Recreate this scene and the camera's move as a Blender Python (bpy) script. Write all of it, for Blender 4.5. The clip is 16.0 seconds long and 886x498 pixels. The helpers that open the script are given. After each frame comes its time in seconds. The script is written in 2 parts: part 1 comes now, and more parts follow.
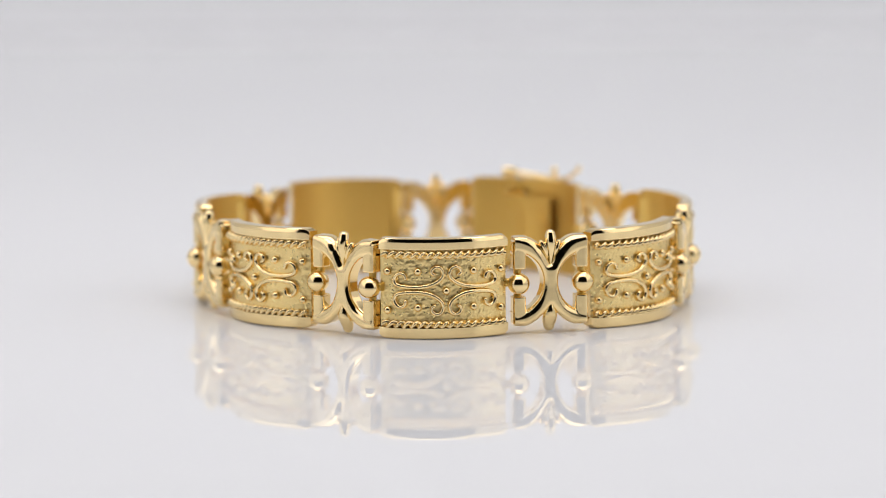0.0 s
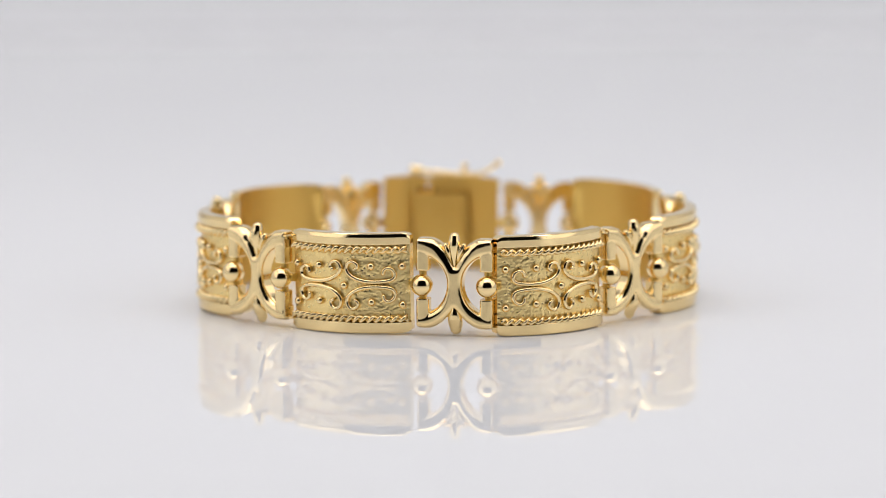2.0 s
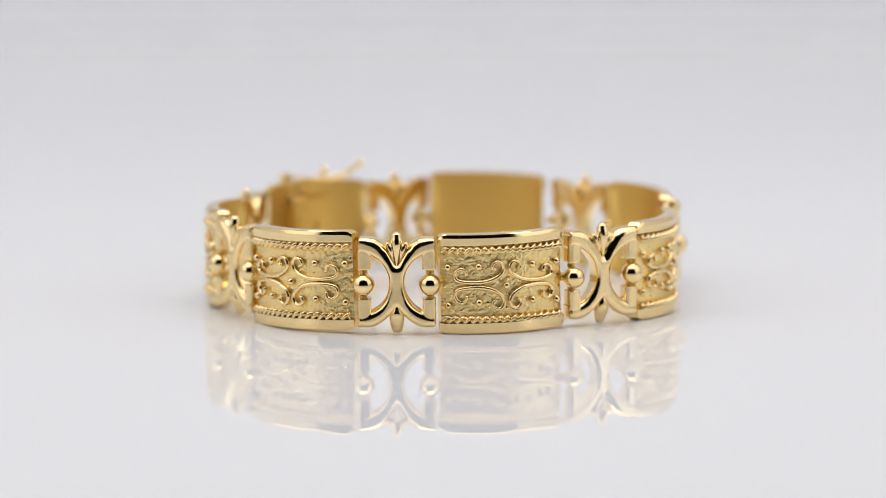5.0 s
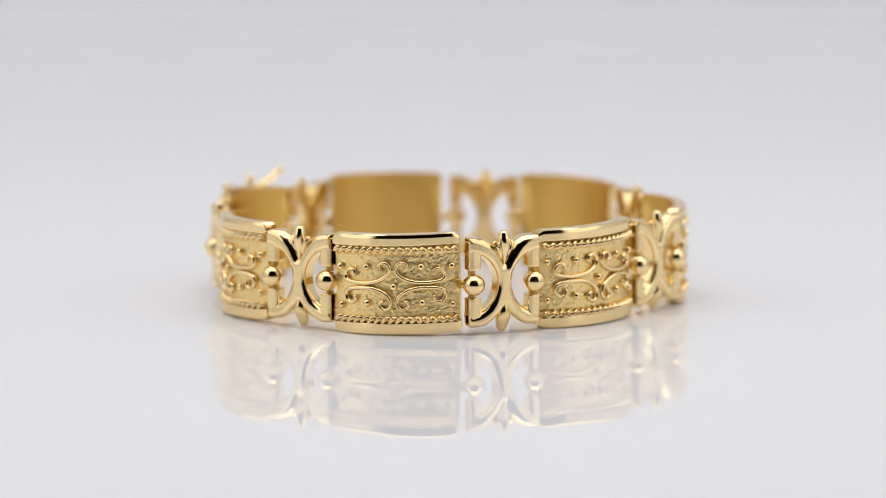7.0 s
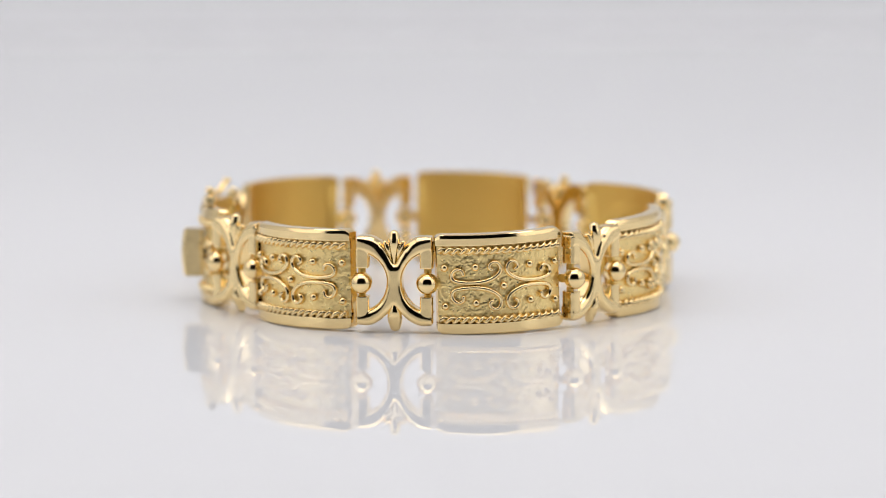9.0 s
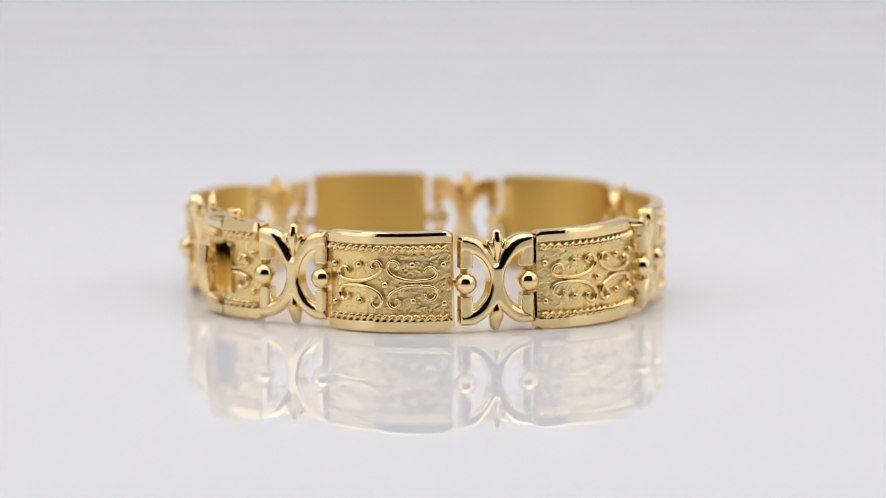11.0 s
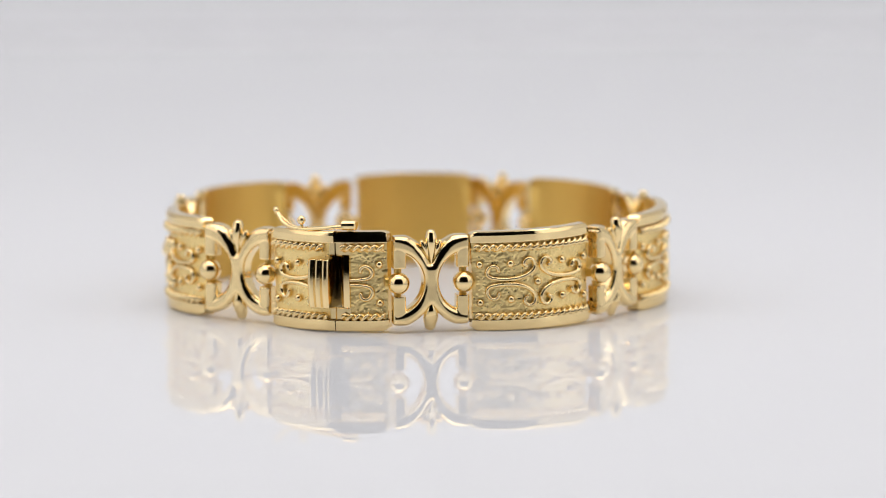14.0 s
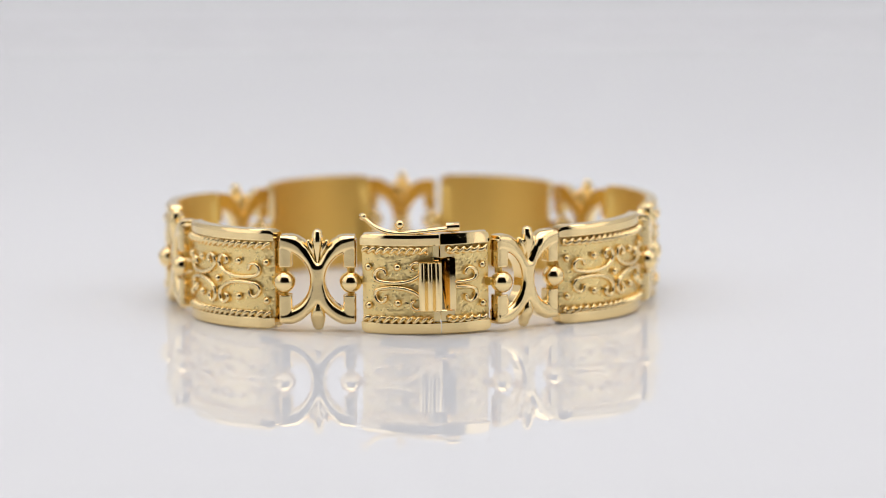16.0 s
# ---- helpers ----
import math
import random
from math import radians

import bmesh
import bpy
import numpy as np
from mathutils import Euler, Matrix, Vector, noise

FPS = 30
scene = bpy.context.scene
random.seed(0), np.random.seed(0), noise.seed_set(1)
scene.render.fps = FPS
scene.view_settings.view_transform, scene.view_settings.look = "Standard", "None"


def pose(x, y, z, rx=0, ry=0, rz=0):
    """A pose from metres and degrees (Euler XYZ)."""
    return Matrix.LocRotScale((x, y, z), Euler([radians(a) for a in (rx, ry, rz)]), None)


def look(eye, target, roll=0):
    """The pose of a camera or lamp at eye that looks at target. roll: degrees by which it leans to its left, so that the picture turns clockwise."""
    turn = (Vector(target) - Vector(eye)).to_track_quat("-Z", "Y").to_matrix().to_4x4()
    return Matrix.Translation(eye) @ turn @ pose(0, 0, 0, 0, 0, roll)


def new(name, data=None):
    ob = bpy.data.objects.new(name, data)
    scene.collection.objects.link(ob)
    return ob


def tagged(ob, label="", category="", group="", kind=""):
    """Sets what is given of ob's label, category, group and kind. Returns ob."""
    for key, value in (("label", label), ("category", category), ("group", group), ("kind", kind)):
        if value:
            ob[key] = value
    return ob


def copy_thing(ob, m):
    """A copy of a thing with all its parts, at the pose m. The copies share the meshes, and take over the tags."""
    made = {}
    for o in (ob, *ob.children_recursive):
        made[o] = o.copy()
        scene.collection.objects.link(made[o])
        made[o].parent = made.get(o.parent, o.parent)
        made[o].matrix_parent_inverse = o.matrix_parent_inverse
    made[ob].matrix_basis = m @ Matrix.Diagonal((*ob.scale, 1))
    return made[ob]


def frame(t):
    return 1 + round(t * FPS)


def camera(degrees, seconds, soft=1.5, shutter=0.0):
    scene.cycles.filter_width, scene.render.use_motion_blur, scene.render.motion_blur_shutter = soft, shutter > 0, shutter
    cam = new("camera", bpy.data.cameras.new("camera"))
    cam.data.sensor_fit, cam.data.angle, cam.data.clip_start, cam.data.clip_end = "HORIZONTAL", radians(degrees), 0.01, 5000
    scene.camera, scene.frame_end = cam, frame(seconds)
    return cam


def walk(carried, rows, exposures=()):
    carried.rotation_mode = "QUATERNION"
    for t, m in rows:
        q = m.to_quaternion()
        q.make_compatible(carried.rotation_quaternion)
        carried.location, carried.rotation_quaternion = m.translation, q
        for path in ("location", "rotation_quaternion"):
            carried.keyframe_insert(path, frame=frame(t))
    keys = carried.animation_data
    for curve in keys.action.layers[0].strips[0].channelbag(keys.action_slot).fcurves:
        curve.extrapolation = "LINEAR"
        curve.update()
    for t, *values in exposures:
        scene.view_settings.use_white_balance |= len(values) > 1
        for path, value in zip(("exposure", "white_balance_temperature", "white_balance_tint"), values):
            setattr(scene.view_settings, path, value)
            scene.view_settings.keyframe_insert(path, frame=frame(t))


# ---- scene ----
# ---- camera ----
MM = 0.001
cam = camera(11.1942, 16.0, soft=1.0)
cam.data.dof.use_dof = True
cam.data.dof.focus_distance = 0.5225
cam.data.dof.aperture_fstop = 14.5
EYE = (0.0, -0.54518, 0.08342)
AIM = (0.00152, 0.00084, 0.00602)
walk(cam, [(0.0, look(EYE, AIM, -0.222)), (16.0, look(EYE, AIM, -0.222))])

# ---- light ----
world = bpy.data.worlds.new("world")
world.use_nodes = True
world.node_tree.nodes["Background"].inputs[0].default_value = (0.9, 0.95, 1.0, 1)
world.node_tree.nodes["Background"].inputs[1].default_value = 0.02
scene.world = world


def softbox(name, eye, target, sx, sy, watts, colour=(1, 1, 1)):
    data = bpy.data.lights.new(name, "AREA")
    data.shape, data.size, data.size_y, data.energy, data.color = "RECTANGLE", sx, sy, watts, colour
    ob = new(name, data)
    ob.matrix_world = look(eye, target)
    return ob


for y in (-0.175, 0.105):
    softbox("softbox_top", (0, y, 0.54), (0, y + 0.001, 0), 0.56, 0.19, 0.85, (1, 0.985, 1.0))
for side in (-1, 1):
    softbox("softbox_side", (side * 0.34, -0.06, 0.25), (0, 0.0, 0.06), 0.46, 0.40, 0.34)


# ---- materials ----
def material(name, colour, rough, metal=0.0, ior=1.45):
    m = bpy.data.materials.new(name)
    m.use_nodes = True
    b = m.node_tree.nodes["Principled BSDF"]
    b.inputs["Base Color"].default_value = (*colour, 1)
    b.inputs["Roughness"].default_value = rough
    b.inputs["Metallic"].default_value = metal
    b.inputs["IOR"].default_value = ior
    return m, m.node_tree, b


def noise_node(nt, scale, detail=3.0, stretch=None):
    tc = nt.nodes.new("ShaderNodeTexCoord")
    n = nt.nodes.new("ShaderNodeTexNoise")
    n.inputs["Scale"].default_value = scale
    n.inputs["Detail"].default_value = detail
    if stretch:
        mp = nt.nodes.new("ShaderNodeMapping")
        mp.inputs["Scale"].default_value = stretch
        nt.links.new(tc.outputs["Object"], mp.inputs["Vector"])
        nt.links.new(mp.outputs["Vector"], n.inputs["Vector"])
    else:
        nt.links.new(tc.outputs["Object"], n.inputs["Vector"])
    return n


def ramp_to(nt, src, dst, lo, hi):
    mr = nt.nodes.new("ShaderNodeMapRange")
    mr.inputs["From Min"].default_value, mr.inputs["From Max"].default_value = 0.3, 0.7
    mr.inputs["To Min"].default_value, mr.inputs["To Max"].default_value = lo, hi
    nt.links.new(src.outputs["Fac"], mr.inputs["Value"])
    nt.links.new(mr.outputs["Result"], dst)


def bumped(nt, b, src, strength, distance):
    bp = nt.nodes.new("ShaderNodeBump")
    bp.inputs["Strength"].default_value = strength
    bp.inputs["Distance"].default_value = distance
    nt.links.new(src.outputs["Fac"], bp.inputs["Height"])
    last = b.inputs["Normal"].links
    if last:
        nt.links.new(last[0].from_socket, bp.inputs["Normal"])
    nt.links.new(bp.outputs["Normal"], b.inputs["Normal"])


GOLD = (0.915, 0.708, 0.365)


def gold_polished():
    m, nt, b = material("gold_polished", GOLD, 0.07, 1.0)
    ramp_to(nt, noise_node(nt, 900.0), b.inputs["Roughness"], 0.05, 0.13)
    bumped(nt, b, noise_node(nt, 300.0, 2.0), 0.5, 0.00008)
    return m


def gold_stippled():
    # More saturated than GOLD: the recessed ground's shade is mixed into the base.
    m, nt, b = material("gold_stippled", (0.97, 0.74, 0.325), 0.3, 1.0)
    ramp_to(nt, noise_node(nt, 2500.0), b.inputs["Roughness"], 0.24, 0.40)
    # punched grains
    grain = nt.nodes.new("ShaderNodeTexVoronoi")
    grain.feature = "F1"
    grain.inputs["Scale"].default_value = 3700.0
    nt.links.new(nt.nodes["Texture Coordinate"].outputs["Object"], grain.inputs["Vector"])
    bp = nt.nodes.new("ShaderNodeBump")
    bp.invert = True
    bp.inputs["Strength"].default_value = 0.3
    bp.inputs["Distance"].default_value = 0.0001
    nt.links.new(grain.outputs["Distance"], bp.inputs["Height"])
    nt.links.new(bp.outputs["Normal"], b.inputs["Normal"])
    return m


def gold_drawn():
    m, nt, b = material("gold_drawn_wire", GOLD, 0.2, 1.0)
    ramp_to(nt, noise_node(nt, 1200.0), b.inputs["Roughness"], 0.18, 0.28)
    return m


def gold_satin_shaded():
    # Base deeper than GOLD: the inside's darker gold-on-gold reflections painted in.
    m, nt, b = material("gold_satin_shaded", (0.80, 0.545, 0.155), 0.25, 1.0)
    ramp_to(nt, noise_node(nt, 500.0), b.inputs["Roughness"], 0.36, 0.48)
    bumped(nt, b, noise_node(nt, 700.0, 3.0, (0.12, 0.12, 2.6)), 0.5, 0.00004)
    return m


def acrylic():
    m, nt, b = material("white_acrylic", (0.84, 0.84, 0.85), 0.003, 0.0, 1.29)
    b.inputs["Roughness"].default_value = 0.0
    return m


def fabric(name, colour, rough):
    m, nt, b = material(name, colour, rough)
    n = noise_node(nt, 900.0, 2.0)
    bumped(nt, b, n, 0.2, 0.0002)
    ramp_to(nt, noise_node(nt, 14.0), b.inputs["Roughness"], rough - 0.05, rough + 0.05)
    return m


POLISHED, STIPPLED, SATIN_SHADED = gold_polished(), gold_stippled(), gold_satin_shaded()
DRAWN = gold_drawn()
ACRYLIC = acrylic()
WHITE_CLOTH = fabric("white_tent_fabric", (0.82, 0.82, 0.83), 0.9)
GREY_WALL = fabric("grey_room_paint", (0.05, 0.05, 0.052), 0.85)


# ---- mesh helpers ----
class Shape:
    """Vertices in millimetres and faces, joined into one mesh."""

    def __init__(self):
        self.v, self.f = [], []

    def add(self, verts, faces):
        k = len(self.v)
        self.v += [tuple(p) for p in verts]
        self.f += [tuple(i + k for i in f) for f in faces]
        return self

    def mesh(self, name, mats, sharp=38, bend=None):
        me = bpy.data.meshes.new(name)
        vs = [bend(*p) for p in self.v] if bend else self.v
        me.from_pydata([(x * MM, y * MM, z * MM) for x, y, z in vs], [], self.f)
        bm = bmesh.new()
        bm.from_mesh(me)
        bmesh.ops.recalc_face_normals(bm, faces=bm.faces)
        bm.to_mesh(me)
        bm.free()
        me.polygons.foreach_set("use_smooth", [True] * len(me.polygons))
        me.set_sharp_from_angle(angle=radians(sharp))
        for m in mats:
            me.materials.append(m)
        me.update()
        return me


def part(name, me, parent, label="", at=None):
    ob = new(name, me)
    ob.parent = parent
    if at is not None:
        ob.matrix_basis = at
    if label:
        ob["label"] = label
    return ob


def smooth_path(pts, steps=6):
    """A Catmull-Rom curve through the points."""
    p = [Vector(pts[0]) * 2 - Vector(pts[1]), *map(Vector, pts), Vector(pts[-1]) * 2 - Vector(pts[-2])]
    out = []
    for i in range(1, len(p) - 2):
        for s in range(steps):
            t = s / steps
            a, b, c, d = p[i - 1], p[i], p[i + 1], p[i + 2]
            out.append(0.5 * (2 * b + (c - a) * t + (2 * a - 5 * b + 4 * c - d) * t * t + (3 * b - a - 3 * c + d) * t ** 3))
    out.append(p[-2])
    return out


def lerp_list(vals, n):
    if not isinstance(vals, (list, tuple)):
        return [vals] * n
    return [float(np.interp(i / (n - 1), np.linspace(0, 1, len(vals)), vals)) for i in range(n)]


def sweep(shape, path, wide, deep, seg=12, power=2.0, round_ends=True):
    """A tube along a path that lies about in the xz plane; wide across it, deep along y; power over 2 squares the section."""
    n = len(path)
    wide, deep = lerp_list(wide, n), lerp_list(deep, n)
    path = list(path)
    rings = []
    for i, p in enumerate(path):
        d = path[min(i + 1, n - 1)] - path[max(i - 1, 0)]
        d = Vector((d.x, 0, d.z)).normalized() if d.xz.length > 1e-6 else Vector((0, 0, 1))
        rings.append((p, Vector((d.z, 0, -d.x)), wide[i], deep[i], d))
    if round_ends:
        for end, sign in ((0, -1), (-1, 1)):
            p, s, w, e, d = rings[end]
            caps = [(p + d * sign * w * math.sin(a), s, w * math.cos(a), e * math.cos(a), d) for a in (0.5, 0.95, 1.35)]
            rings = list(reversed(caps)) + rings if sign < 0 else rings + caps
    verts, faces = [], []
    for p, s, w, e, d in rings:
        for k in range(seg):
            a = 2 * math.pi * k / seg
            c, q = math.cos(a), math.sin(a)
            c, q = math.copysign(abs(c) ** (2 / power), c), math.copysign(abs(q) ** (2 / power), q)
            verts.append(p + s * (w * c) + Vector((0, 1, 0)) * (e * q))
    m = len(rings)
    for i in range(m - 1):
        for k in range(seg):
            a, b = i * seg + k, i * seg + (k + 1) % seg
            faces.append((a, b, b + seg, a + seg))
    faces.append(tuple(range(seg)))
    faces.append(tuple((m - 1) * seg + k for k in range(seg)))
    return shape.add(verts, faces)


def ball(shape, c, r, rings=12, seg=18, squash=1.0):
    verts, faces = [(c[0], c[1], c[2] - r * squash)], []
    for i in range(1, rings):
        a = -math.pi / 2 + math.pi * i / rings
        for k in range(seg):
            b = 2 * math.pi * k / seg
            verts.append((c[0] + r * math.cos(a) * math.cos(b), c[1] + r * math.cos(a) * math.sin(b), c[2] + r * squash * math.sin(a)))
    verts.append((c[0], c[1], c[2] + r * squash))
    top = len(verts) - 1
    for k in range(seg):
        n = (k + 1) % seg
        faces.append((0, 1 + n, 1 + k))
        faces.append((top, top - seg + k, top - seg + n))
    for i in range(rings - 2):
        for k in range(seg):
            a, b = 1 + i * seg + k, 1 + i * seg + (k + 1) % seg
            faces.append((a, b, b + seg, a + seg))
    return shape.add(verts, faces)


def loft_x(shape, xs, profile_at):
    """Joins closed profiles (y, z) along x."""
    rings = [[(x, y, z) for y, z in profile_at(x)] for x in xs]
    m = len(rings[0])
    verts = [p for r in rings for p in r]
    faces = [(i * m + k, i * m + (k + 1) % m, (i + 1) * m + (k + 1) % m, (i + 1) * m + k) for i in range(len(xs) - 1) for k in range(m)]
    faces.append(tuple(range(m)))
    faces.append(tuple((len(xs) - 1) * m + k for k in range(m)))
    return shape.add(verts, faces)


# ---- the place: a light tent in a dim room ----
def box_mesh(name, x0, x1, y0, y1, z0, z1, mat):
    s = Shape()
    v = [(x * 1000, y * 1000, z * 1000) for x in (x0, x1) for y in (y0, y1) for z in (z0, z1)]
    s.add(v, [(0, 1, 3, 2), (4, 6, 7, 5), (0, 4, 5, 1), (2, 3, 7, 6), (0, 2, 6, 4), (1, 5, 7, 3)])
    return s.mesh(name, [mat])


def structure(name, me, label):
    return tagged(new(name, me), label, "", "", "structure")


def build_place():
    # Gap before the backdrop is added, dark table below it, for a grey band.
    structure("floor", box_mesh("floor", -1.5, 1.5, -1.5, 0.345, -0.012, 0.0, ACRYLIC), "glossy white acrylic display surface with mirror-like reflections")
    structure("table", box_mesh("table", -1.5, 1.5, -1.5, 1.5, -0.05, -0.0125, GREY_WALL), "added dim grey table under the display surface, dark in the gap behind it")
    for name, b in (("wall_north", (-1.6, 1.6, 1.5, 1.6, -0.02, 1.8)), ("wall_south", (-1.6, 1.6, -1.6, -1.5, -0.02, 1.8)),
                    ("wall_east", (1.5, 1.6, -1.5, 1.5, -0.02, 1.8)), ("wall_west", (-1.6, -1.5, -1.5, 1.5, -0.02, 1.8))):
        structure(name, box_mesh(name, *b, GREY_WALL), "dim grey painted wall of the photo room")
    structure("ceiling", box_mesh("ceiling", -1.6, 1.6, -1.6, 1.6, 1.8, 1.9, GREY_WALL), "dim grey painted ceiling of the photo room")
    for name, b in (("wall_tent_left", (-0.405, -0.40, -0.305, 0.45, 0.0, 0.56)), ("wall_tent_right", (0.40, 0.405, -0.305, 0.45, 0.0, 0.56))):
        structure(name, box_mesh(name, *b, WHITE_CLOTH), "white fabric side of a light tent")
    for name, b in (("wall_tent_front_left", (-0.40, -0.29, -0.305, -0.30, 0.0, 0.56)), ("wall_tent_front_right", (0.29, 0.40, -0.305, -0.30, 0.0, 0.56)),
                    ("wall_tent_front_top", (-0.29, 0.29, -0.305, -0.30, 0.38, 0.56))):
        structure(name, box_mesh(name, *b, WHITE_CLOTH), "white fabric front of a light tent round its opening")
    structure("tent_roof", box_mesh("tent_roof", -0.405, 0.405, -0.305, 0.455, 0.56, 0.565, WHITE_CLOTH), "white fabric roof of a light tent")
    s = Shape()
    ys = [(0.45 - 0.03 + 0.03 * math.sin(a), -0.001 + 0.03 - 0.03 * math.cos(a)) for a in np.linspace(0, math.pi / 2, 9)] + [(0.45, 0.3), (0.45, 0.56)]
    ys = [(0.355, -0.006), (0.355, -0.001)] + ys
    prof = ys + [(y + 0.004, z - 0.004) for y, z in reversed(ys)]
    loft_x(s, [-400, 400], lambda x: [(y * 1000, z * 1000) for y, z in prof])
    structure("backdrop", s.mesh("backdrop", [WHITE_CLOTH]), "plain white seamless backdrop sweep behind the jewellery")


build_place()

# ---- the bracelet: seven curved panels and seven openwork links ----
HALF, TALL, RF, Y0 = 7.3, 11.72, 12.9, 1.67 - 12.9


def bend(x, h, z):
    """From the flat panel to its curve: x across, h out of the face, z up."""
    a = math.asin(max(-0.99, min(0.99, x / RF)))
    out, back = max(h, 0.0), min(h, 0.0)
    return (-(RF + out) * math.sin(a), Y0 + (RF + out) * math.cos(a) + back, z)


def rim_mesh(x0, x1, top, upturned=False):
    s = Shape()
    xs = [x0 + (x1 - x0) * i / 48 for i in range(49)]
    if top:
        base = [(-1.1, 0.05), (-1.1, 1.25), (-0.1, 1.35), (0.34, 1.35), (0.43, 1.32), (0.455, 1.24), (0.48, 0.5), (0.465, 0.44), (0.34, 0.12), (0.25, 0.04), (0.1, 0.0), (-0.95, 0.0)]
        if upturned:
            base[3:9] = [(0.40, 1.35), (0.49, 1.32), (0.50, 1.24), (0.34, 0.5), (0.32, 0.40), (0.26, 0.12)]
    else:
        base = [(-1.1, 0.05), (-1.1, 1.25), (-0.1, 1.36), (0.4, 1.36), (0.47, 1.33), (0.485, 1.26), (0.45, 0.3), (0.42, 0.14), (0.33, 0.04), (0.2, 0.0), (-0.95, 0.0)]

    def prof(x):
        d = max(0.0, 0.8 - min(x - x0 + 0.02, x1 - x + 0.02))
        up = 0.8 - math.sqrt(max(0.0, 0.64 - d * d)) if (x < -HALF + 0.9 or x > HALF - 0.9) else 0.0
        up *= 0.6
        pts = [(h - (0.12 * up if h > 0 else 0), z + up * (1 - z / 1.45)) for h, z in base]
        return [(h, TALL - z) for h, z in reversed(pts)] if top else pts
    loft_x(s, xs, prof)
    me = s.mesh("rim", [POLISHED, SATIN_SHADED], 14, bend)
    for f in me.polygons:
        c = f.center / MM
        f.material_index = int(math.hypot(c.x, c.y - Y0) - RF < -0.72)
    return me


def rope_mesh(x0, x1, z):
    s = Shape()
    n = max(8, int((x1 - x0) / 0.055))
    turns = (x1 - x0) / 1.68
    for strand in (0, math.pi):
        seg = 8
        verts, faces = [], []
        for i in range(n + 1):
            x = x0 + (x1 - x0) * i / n
            a = strand + 2 * math.pi * turns * i / n
            cy, cz = 0.22 + 0.24 * math.cos(a), z + 0.22 * math.sin(a)
            for k in range(seg):
                b = 2 * math.pi * k / seg
                verts.append((x, cy + 0.30 * math.cos(b), cz + 0.30 * math.sin(b)))
        for i in range(n):
            for k in range(seg):
                a, b = i * seg + k, i * seg + (k + 1) % seg
                faces.append((a, b, b + seg, a + seg))
        faces += [tuple(range(seg)), tuple(n * seg + k for k in range(seg))]
        s.add(verts, faces)
    return s.mesh("rope_border", [DRAWN], 60, bend)


def plate_mesh(x0, x1):
    """The stippled field in front and the satin back with its raised edge."""
    nx, nz = max(20, int((x1 - x0) / 0.115)), 86
    grains = random.Random(5)
    z0, z1 = 0.9, TALL - 0.9
    verts, faces = [], []
    for i in range(nx + 1):
        for j in range(nz + 1):
            x, z = x0 + (x1 - x0) * i / nx, z0 + (z1 - z0) * j / nz
            g = noise.noise((x * 1.7, z * 1.7, 3.0)) * 0.03 + grains.uniform(-0.045, 0.045)
            if 0 < i < nx and 0 < j < nz:
                x, z = x + grains.uniform(-0.03, 0.03), z + grains.uniform(-0.03, 0.03)
            verts.append((x, g - 0.03, z))
    for i in range(nx):
        for j in range(nz):
            a = i * (nz + 1) + j
            faces.append((a, a + 1, a + nz + 2, a + nz + 1))
    s = Shape().add(verts, faces)
    m = 24
    back, k = [], []
    for i in range(m + 1):
        x = x0 + (x1 - x0) * i / m
        for z in (z0, z0 + 0.25, z0 + 0.3, z1 - 0.3, z1 - 0.25, z1):
            inset = z0 + 0.26 < z < z1 - 0.26 and 0 < i < m
            back.append((x, -0.98 if inset else -1.08, z))
    for i in range(m):
        for j in range(5):
            a = i * 6 + j
            k.append((a, a + 6, a + 7, a + 1))
    s.add(back, k)
    # end walls and hidden long sides
    for x in (x0, x1):
        s.add([(x, -0.03, z0), (x, -0.03, z1), (x, -1.08, z1), (x, -1.08, z0)], [(0, 1, 2, 3)])
    me = s.mesh("plate", [STIPPLED, SATIN_SHADED, POLISHED], 50, bend)
    split = nx * nz
    total = split + m * 5
    me.polygons.foreach_set("material_index", [0] * split + [1] * (m * 5) + [2] * (len(me.polygons) - total))
    return me


SCROLL = [(-4.85, 1.30), (-4.95, 1.72), (-5.40, 1.95), (-5.90, 1.72), (-6.15, 1.2), (-6.0, 0.7), (-5.4, 0.42), (-4.0, 0.28), (-2.6, 0.38),
          (-1.5, 0.72), (-0.7, 1.25), (-0.4, 1.85), (-0.6, 2.5), (-1.15, 2.75), (-1.7, 2.45), (-1.75, 2.0), (-1.45, 1.8)]
MID = 5.76


def scroll_mesh(sx, sz, keep=None):
    s = Shape()
    path = [Vector((x * 0.935 * sx, 0.2, MID + z * (0.96 if sz > 0 else 1.05) * sz)) for x, z in SCROLL]
    path = smooth_path(path, 5)
    if keep:
        path = [p for p in path if keep(p.x)]
    sweep(s, path, [0.23, 0.25, 0.26, 0.28, 0.3, 0.28, 0.26, 0.25, 0.23], 0.42, 10)
    return s.mesh("scroll", [POLISHED], 60, bend)


def stud_mesh():
    return ball(Shape(), (0, 0, 0), 0.47, 10, 14).mesh("stud", [POLISHED], 60)


STUD = stud_mesh()


def stud(parent, x, z):
    part("stud", STUD, parent, "", Matrix.Translation(Vector(bend(x, 0.2, z)) * MM))


STUDS = [(0, -0.18)] + [(sx * 6.5, sz * 2.25 - 0.2) for sx in (-1, 1) for sz in (-1, 1)] + [(sx * 3.2, sz * 2.1) for sx in (-1, 1) for sz in (-1, 1)]

bracelet = tagged(new("bracelet"), "polished yellow gold link bracelet with scrollwork panels, standing on white acrylic", "bracelet")


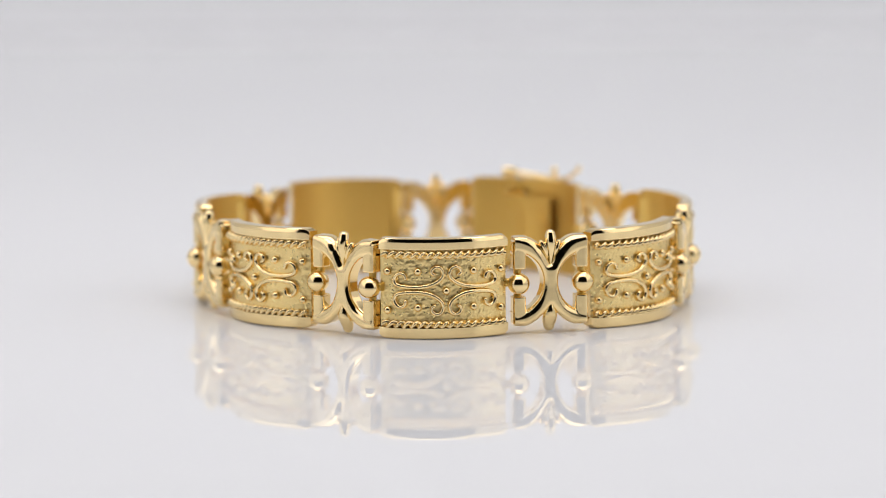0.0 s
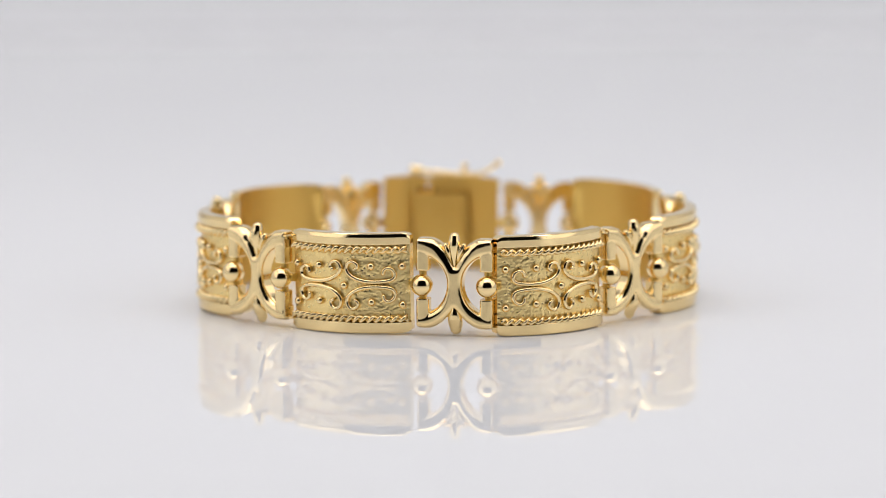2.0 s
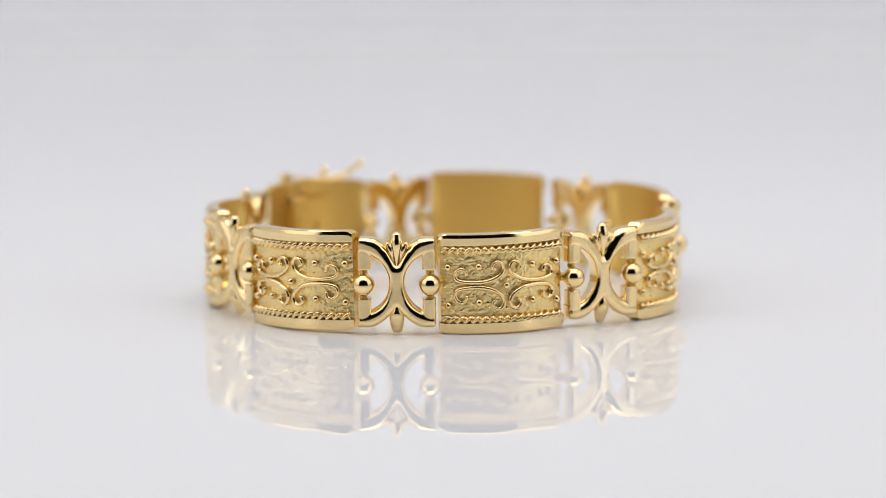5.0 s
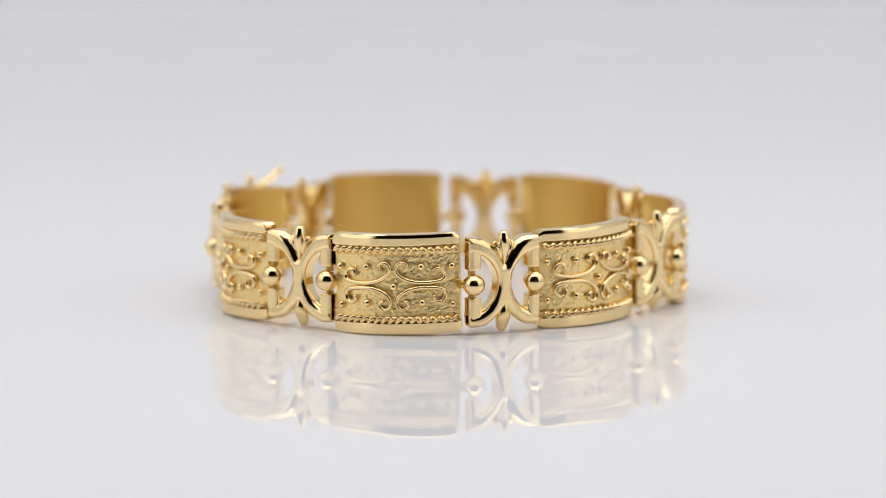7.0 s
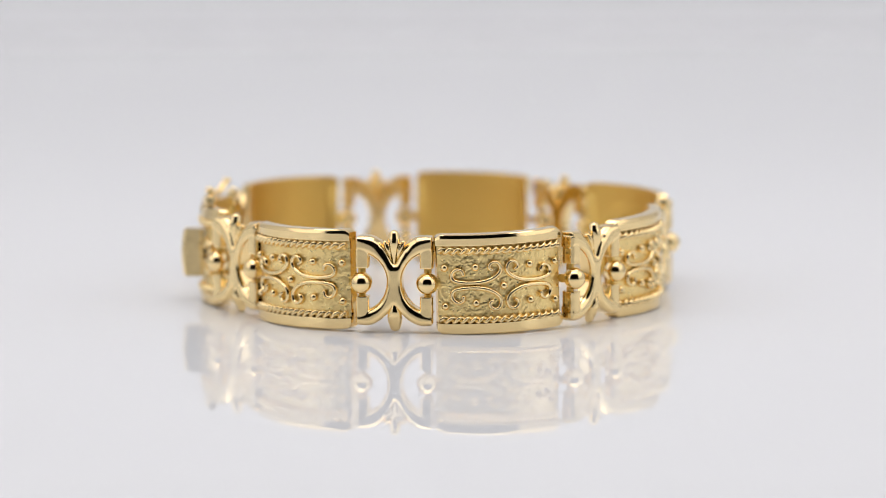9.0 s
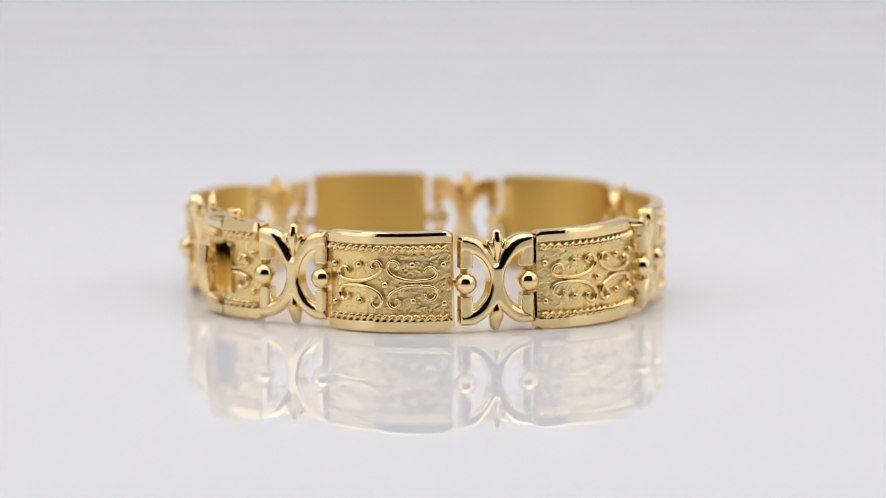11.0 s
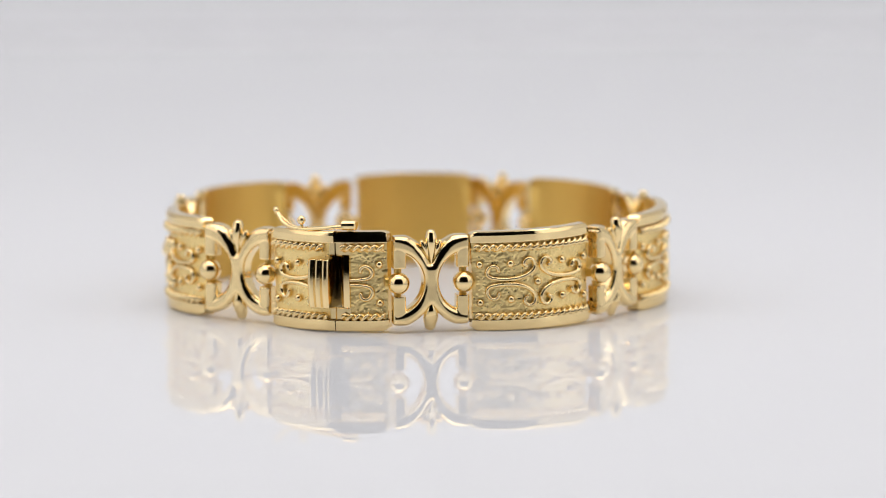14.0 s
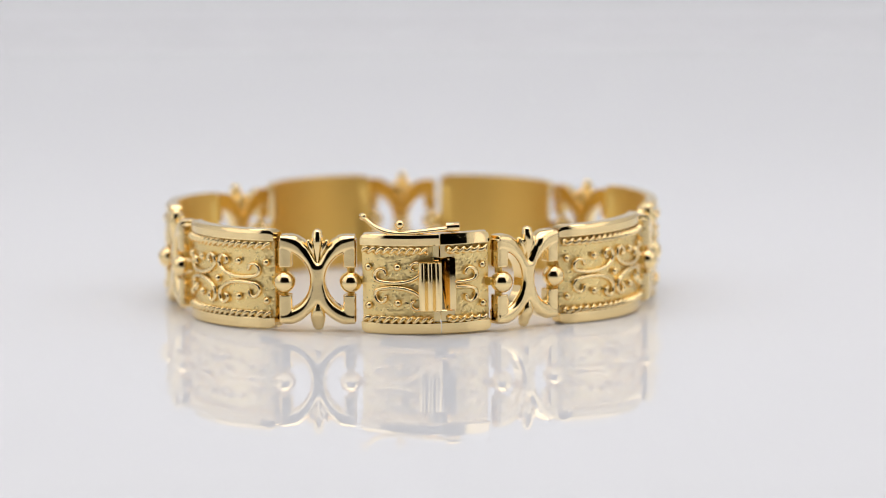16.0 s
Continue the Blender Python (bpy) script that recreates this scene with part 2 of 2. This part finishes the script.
def build_panel(at):
    p = part("panel", plate_mesh(-HALF, HALF), bracelet, "curved gold panel with stippled ground and satin back", at)
    for top in (False, True):
        part("rim", rim_mesh(-HALF, HALF, top), p, "smooth polished gold rim")
    for z in (1.7, TALL - 1.95):
        part("rope_border", rope_mesh(-HALF + 0.32, HALF - 0.32, z), p, "twisted gold rope border")
    for sx in (1, -1):
        for sz in (1, -1):
            part("scroll", scroll_mesh(sx, sz), p, "raised polished gold wire scroll")
    for x, z in STUDS:
        stud(p, x, MID + z)
    return p


def lip_mesh(x0, x1, z0, z1):
    s = loft_x(Shape(), np.linspace(x0, x1, 7), lambda x: [(-1.0, z0), (-1.0, z1), (-0.1, z1), (-0.02, z1 - 0.1), (-0.02, z0 + 0.1), (-0.1, z0)])
    return s.mesh("clasp_lip", [POLISHED], 32, bend)


def build_clasp(at):
    """The clasp panel: a box half with ribbed thumb tab, a receiving half, and a safety latch on top."""
    a = part("clasp_panel", plate_mesh(-HALF, 1.0), bracelet, "larger half of the box clasp, stippled gold", at)
    cut = 1.6
    for top in (False, True):
        part("rim", rim_mesh(-HALF, cut, top), a, "smooth polished gold rim")
    for z in (1.7, TALL - 1.95):
        part("rope_border", rope_mesh(-HALF + 0.32, 0.75 if z < 5 else 0.3, z), a, "twisted gold rope border")
    for sz in (1, -1):
        part("scroll", scroll_mesh(1, sz), a, "raised polished gold wire scroll")
    for x, z in STUDS:
        if x < -1:
            stud(a, x, MID + z)
    # ribbed thumb tab
    s = Shape()
    xs = np.linspace(-0.75, 1.55, 37)

    def ribs(x):
        u = (x + 0.75) / 2.3
        h = 1.9 + 0.3 * u + 0.34 * abs(math.sin(math.pi * 3 * u))
        z0, z1 = 2.9, 8.7
        bow = [(h + 0.28 * (1 - k * k), 5.8 - 2.78 * k) for k in (-1, -0.75, -0.5, -0.25, 0, 0.25, 0.5, 0.75, 1)]
        return [(-0.4, z0), (-0.4, z1), (h - 0.9, z1), (h - 0.15, z1 - 0.04), *bow, (h - 0.15, z0 + 0.04), (h - 0.9, z0)]
    loft_x(s, xs, ribs)
    for z0, z1 in ((1.2, 2.75), (8.85, TALL - 1.2)):
        part("clasp_lip", lip_mesh(0.9, 1.58, z0, z1), a, "small gold lip beside the clasp gap")
    part("thumb_tab", s.mesh("thumb_tab", [POLISHED], 32, bend), a, "ribbed polished gold thumb tab of the clasp")
    # Slope added to reflect the dark tent opening: the slot's shade built into shape.
    s = Shape()
    loft_x(s, np.linspace(0.6, 3.1, 9), lambda x: [(-1.7, 1.6), (-1.7, TALL - 1.6), (-1.4, TALL - 1.6), (-0.25, 2.6), (-0.3, 1.6)])
    part("tongue", s.mesh("tongue", [POLISHED], 32, bend), a, "polished gold clasp tongue, slope added to darken the slot")
    # inner mechanism block
    s = Shape()
    loft_x(s, np.linspace(-3.2, 3.3, 17), lambda x: [(-2.1, 2.2), (-2.15, 3.0), (-2.15, 8.2), (-2.12, 9.5), (-1.72, 9.6), (-1.72, 1.8)])
    loft_x(s, np.linspace(-2.4, -0.6, 7), lambda x: [(-2.5, 4.2), (-2.5, 6.6), (-2.1, 6.62), (-2.1, 4.0)])
    loft_x(s, np.linspace(0.9, 2.6, 7), lambda x: [(-2.45, 3.4), (-2.45, 7.6), (-2.1, 7.62), (-2.1, 3.2)])
    part("clasp_box", s.mesh("clasp_box", [SATIN_SHADED], 32, bend), a, "raised gold clasp housing on the back")

    b = part("clasp_panel", plate_mesh(3.3, HALF), bracelet, "smaller receiving half of the box clasp, stippled gold", at)
    for top in (False, True):
        part("rim", rim_mesh(1.72, HALF, top, True), b, "smooth polished gold rim")
    for z in (1.7, TALL - 1.95):
        part("rope_border", rope_mesh(2.4, HALF - 0.32, z), b, "twisted gold rope border")
    for sz in (1, -1):
        part("scroll", scroll_mesh(-1, sz, lambda x: x > 3.4), b, "raised polished gold wire scroll")
    for x, z in STUDS:
        if x > 5:
            stud(b, x, MID + z)
    s = Shape()
    def slope(x):
        h = min(0.45, -0.95 + 1.4 * (x - 1.75) / 0.95)
        return [(-1.3, 2.8), (-1.3, 8.8), (h - 0.1, 8.8), (h, 8.5), (h, 3.1), (h - 0.1, 2.8)]
    loft_x(s, [1.75, 2.1, 2.4, 2.7, 3.2, 3.35], slope)
    for z0, z1 in ((1.2, 2.75), (8.85, TALL - 1.2)):
        part("clasp_lip", lip_mesh(1.74, 3.4, z0, z1), b, "small gold lip beside the clasp gap")
    part("slot_wall", s.mesh("slot_wall", [POLISHED], 32, bend), b, "raised gold wall along the clasp slot")

    # safety latch: a narrow wire loop with end balls, its hinge and its catch knob
    s = Shape()
    for dy in (-0.36, 0.36):
        pts = [(-7.1, -0.3, 14.35), (-6.6, -0.3 + dy * 0.5, 13.95), (-5.6, -0.3 + dy, 13.2), (-4.2, -0.3 + dy, 12.72), (-2.6, -0.3 + dy, 12.62),
               (-0.6, -0.3 + dy, 12.78), (1.4, -0.3 + dy, 12.95), (2.6, -0.3 + dy, 13.05), (3.2, -0.3 + dy * 0.4, 13.1)]
        sweep(s, smooth_path([(x, y, z - 0.82) for x, y, z in pts], 6), 0.22, 0.22, 12)
    ball(s, (-7.15, -0.3, 13.58), 0.44)
    latch = part("safety_latch", s.mesh("safety_latch", [POLISHED], 60, bend), a, "bent gold wire safety latch with ball end")
    s = Shape()
    ends = [(2.75, 0.30), (2.75, 0.30), (2.5, 0.30), (2.46, 0.36), (2.46, 0.5), (2.52, 0.57), (3.95, 0.57), (4.03, 0.5), (4.03, 0.02)]
    verts = [(x, -0.3 + r * math.cos(2 * math.pi * k / 24), 12.36 + r * math.sin(2 * math.pi * k / 24)) for x, r in ends for k in range(24)]
    s.add(verts, [(i * 24 + k, i * 24 + (k + 1) % 24, (i + 1) * 24 + (k + 1) % 24, (i + 1) * 24 + k) for i in range(1, len(ends) - 1) for k in range(24)] + [tuple(range(24, 48)), tuple(range(24 * len(ends) - 24, 24 * len(ends)))])
    sweep(s, [Vector((3.3, -0.3, 11.3)), Vector((3.3, -0.3, 12.3))], 0.3, 0.3, 10)
    part("latch_hinge", s.mesh("latch_hinge", [POLISHED], 40, bend), b, "short gold hinge tube of the safety latch")
    s = Shape()
    ball(s, (-2.9, -0.3, 12.8), 0.55)
    sweep(s, [Vector((-2.9, -0.3, 11.4)), Vector((-2.9, -0.3, 12.7))], 0.22, 0.22, 10)
    part("catch_knob", s.mesh("catch_knob", [POLISHED], 60, bend), a, "small gold catch knob")
    return a


def fused(me, voxel, rounds):
    """The mesh as one cast piece: its overlapping bodies joined and their seams softened."""
    ob = new("casting", me)
    m = ob.modifiers.new("join", "REMESH")
    m.mode, m.voxel_size, m.use_smooth_shade = "VOXEL", voxel * MM, True
    k = ob.modifiers.new("soften", "SMOOTH")
    k.factor, k.iterations = 0.5, rounds
    out = bpy.data.meshes.new_from_object(ob.evaluated_get(bpy.context.evaluated_depsgraph_get()))
    out.name = me.name
    bpy.data.objects.remove(ob)
    out.polygons.foreach_set("use_smooth", [True] * len(out.polygons))
    return out


TOP_EDGE = [(0.0, 2.2), (0.4, 3.1), (0.8, 3.85), (1.6, 4.75), (2.4, 5.22), (2.9, 5.36), (3.7, 5.38), (4.6, 5.3)]
LOW_EDGE = [(0.0, 2.9), (0.65, 3.6), (1.5, 4.4), (2.2, 4.85), (2.9, 5.12), (3.7, 5.14), (4.6, 5.06)]
HOLE_X, HOLE_R = 4.42, 3.52


def edge_gap(p, edge, sign):
    """How far a point lies from an outline, given for one side of the link and mirrored to the other."""
    best = 9.0
    x, z = abs(p[0]), p[1] * sign
    for (x0, z0), (x1, z1) in zip(edge, edge[1:]):
        dx, dz = x1 - x0, z1 - z0
        u = max(0.0, min(1.0, ((x - x0) * dx + (z - z0) * dz) / (dx * dx + dz * dz)))
        best = min(best, math.hypot(x - x0 - u * dx, z - z0 - u * dz))
    return best


def fillet(d, r):
    return r * (1 - math.sqrt(max(0.0, 1 - (1 - d / r) ** 2))) if d < r else 0.0


def crescent(shape, sx):
    """One crescent of a link, lofted round its D-shaped hole: a flat face with a broad fillet above and a small one below."""
    front, rear, fans, steps = 1.0, -0.85, 84, 26
    tx, tz = zip(*TOP_EDGE)
    lx, lz = zip(*LOW_EDGE)
    rings = []
    for i in range(fans + 1):
        a = radians(84 + 192 * i / fans)
        c, q = math.cos(a), math.sin(a)
        reach = HOLE_R
        while reach < 8:
            x, z = HOLE_X + reach * c, reach * q
            if x < -0.12 or x > 4.46 or (z > 0 and z > np.interp(abs(x), tx, tz)) or (z < 0 and -z > np.interp(abs(x), lx, lz)):
                break
            reach += 0.01
        inner = 0.55 if q > -0.35 else 0.55 + 0.3 * min(1.0, (-q - 0.35) / 0.4)
        wide = reach - HOLE_R
        ring = []
        for k in range(steps + 1):
            u = 0.5 - 0.5 * math.cos(math.pi * k / steps)
            r = HOLE_R + u * wide
            x, z = HOLE_X + r * c, r * q
            broad = float(np.interp(abs(x), (0.0, 1.5, 3.0, 4.5), (0.85, 1.15, 0.95, 0.45)))
            h = front + 0.1 * (1 - (min(4.5, abs(x)) / 4.5) ** 2)
            h -= fillet(u * wide, inner)
            if z > 0:
                h -= fillet(edge_gap((x, z), TOP_EDGE, 1), broad)
            else:
                h -= fillet(edge_gap((x, z), LOW_EDGE, -1), 0.65)
            ring.append((sx * x, h, z))
        for r in (reach, (reach + HOLE_R) / 2, HOLE_R):
            ring.append((sx * (HOLE_X + r * c), rear, r * q))
        rings.append(ring)
    m = len(rings[0])
    faces = [(i * m + k, i * m + (k + 1) % m, (i + 1) * m + (k + 1) % m, (i + 1) * m + k) for i in range(fans) for k in range(m)]
    faces += [tuple(range(m)), tuple(fans * m + k for k in range(m))]
    shape.add([p for r in rings for p in r], faces)


def rounded_bar(shape, x0, x1, y0, y1, z0, z1, r):
    """An upright bar with rounded long edges."""
    ring = []
    for cx, cy, a0 in ((x1 - r, y1 - r, 0), (x0 + r, y1 - r, 90), (x0 + r, y0 + r, 180), (x1 - r, y0 + r, 270)):
        ring += [(cx + r * math.cos(radians(a0 + k)), cy + r * math.sin(radians(a0 + k))) for k in (0, 22.5, 45, 67.5, 90)]
    m = len(ring)
    verts = [(x, y, z) for z in (z0, z1) for x, y in ring]
    shape.add(verts, [(k, (k + 1) % m, m + (k + 1) % m, m + k) for k in range(m)] + [tuple(range(m)), tuple(range(m, 2 * m))])


def link_frame_mesh():
    s = Shape()
    for sx in (1, -1):
        crescent(s, sx)
        x0, x1 = sorted((2.98 * sx, 4.52 * sx))
        rounded_bar(s, x0, x1, -0.85, 1.0, 1.62, 4.85, 0.42)
        rounded_bar(s, x0, x1, -0.85, 1.0, -4.85, -1.66, 0.42)
    return fused(s.mesh("link", [POLISHED], 40), 0.06, 4)


def bud_mesh(sz):
    s = Shape()
    if sz > 0:
        sweep(s, smooth_path([Vector((0, 0.2, 1.5)), Vector((0, 0.42, 2.8)), Vector((0, 0.6, 4.0)), Vector((0, 0.6, 4.9)), Vector((0, 0.5, 5.5))], 6),
              [0.1, 0.24, 0.42, 0.56, 0.66, 0.7, 0.62], [0.3, 0.5, 0.62, 0.72, 0.76, 0.74, 0.66], 18)
        for sx in (1, -1):
            sweep(s, smooth_path([Vector((0.3 * sx, 0.25, 2.6)), Vector((0.55 * sx, 0.4, 3.4)), Vector((0.82 * sx, 0.42, 4.1)), Vector((1.05 * sx, 0.34, 4.6))], 5),
                  [0.12, 0.24, 0.34, 0.36, 0.28], [0.25, 0.42, 0.52, 0.5, 0.42], 14)
    else:
        sweep(s, smooth_path([Vector((0, 0.35, -2.4)), Vector((0, 0.42, -3.2)), Vector((0, 0.34, -4.0)), Vector((0, 0.1, -4.6)), Vector((0, -0.15, -5.2))], 6),
              [0.3, 0.55, 0.75, 0.86, 0.9, 0.84, 0.7], [0.5, 0.62, 0.7, 0.74, 0.72, 0.66, 0.56], 18)
    return fused(s.mesh("bud", [POLISHED], 60), 0.06, 3)


def build_link(at):
    k = part("link", link_frame_mesh(), bracelet, "openwork gold link of two back-to-back crescents", at)
    for sz in (1, -1):
        part("bud", bud_mesh(sz), k, "three-petalled gold bud")
    hinge_ball = ball(Shape(), (0, 0, 0), 1.3, 20, 32).mesh("hinge_ball", [POLISHED], 60)
    knuckle = sweep(Shape(), [Vector((0, 0, -1.5)), Vector((0, 0, 1.5))], 0.45, 0.45, 12)
    pin = knuckle.mesh("hinge_pin", [SATIN_SHADED], 50)
    arm = Shape()
    sweep(arm, [Vector((0, 0, 0)), Vector((1.5, 0, 0))], 0.5, 0.5, 12, 3.0, False)
    arm_me = arm.mesh("hinge_arm", [SATIN_SHADED], 50)
    for sx in (1, -1):
        q = part("hinge_ball", hinge_ball, k, "round polished gold hinge ball", Matrix.Translation(Vector((3.86 * sx, 0.62, -0.12)) * MM))
        part("hinge_pin", pin, k, "", Matrix.Translation(Vector((3.86 * sx, 0.0, 0)) * MM))
        part("hinge_arm", arm_me, k, "", pose(3.86 * sx * MM, -0.1 * MM, 0, 0, 0, 0 if sx > 0 else 180))
    return k


# centre, facing and lean of each panel, millimetres and degrees, round the turning axis; the fifth is the clasp
PANELS = [(1.55, -28.99, 8.13, 0.2),
          (-19.17, -18.26, -48.65, 1.0),
          (-26.41, 4.16, -102.82, 1.6),
          (-11.26, 22.49, -159.29, 1.2),
          (12.45, 22.75, -206.63, 0.9),
          (29.50, 5.74, -254.95, 0.8),
          (24.03, -18.42, -312.29, 0.5)]
# centre and facing of the link after each panel
LINKS = [(-9.71, -26.53, -38.49),
         (-26.06, -7.90, -66.96),
         (-21.08, 15.28, -124.19),
         (0.78, 25.12, -170.08),
         (22.89, 15.49, 148.99),
         (29.99, -7.42, 77.36),
         (13.76, -25.59, 14.62)]
BASE = 0.03


def panel_pose(x, y, b, lean):
    lift = BASE + 0.6 * HALF * math.sin(radians(lean))
    return pose(x * MM, y * MM, lift * MM, 0, -lean, b) @ Matrix.Rotation(math.pi, 4, "Z")


def build_bracelet():
    first = None
    for i, place in enumerate(PANELS):
        at = panel_pose(*place)
        if i == 4:
            build_clasp(at)
        elif first is None:
            first = build_panel(at)
        else:
            copy_thing(first, at)
    link = None
    for x, y, b in LINKS:
        at = pose(x * MM, y * MM, 6.0 * MM, 0, 0, b) @ Matrix.Rotation(math.pi, 4, "Z")
        link = copy_thing(link, at) if link else build_link(at)


build_bracelet()


def motions():
    rows = []
    for i in range(33):
        t = i * 0.5
        rows.append((t, pose(0, 0, 0, 0, 0, 12.974 * t)))
    walk(bracelet, rows)


motions()
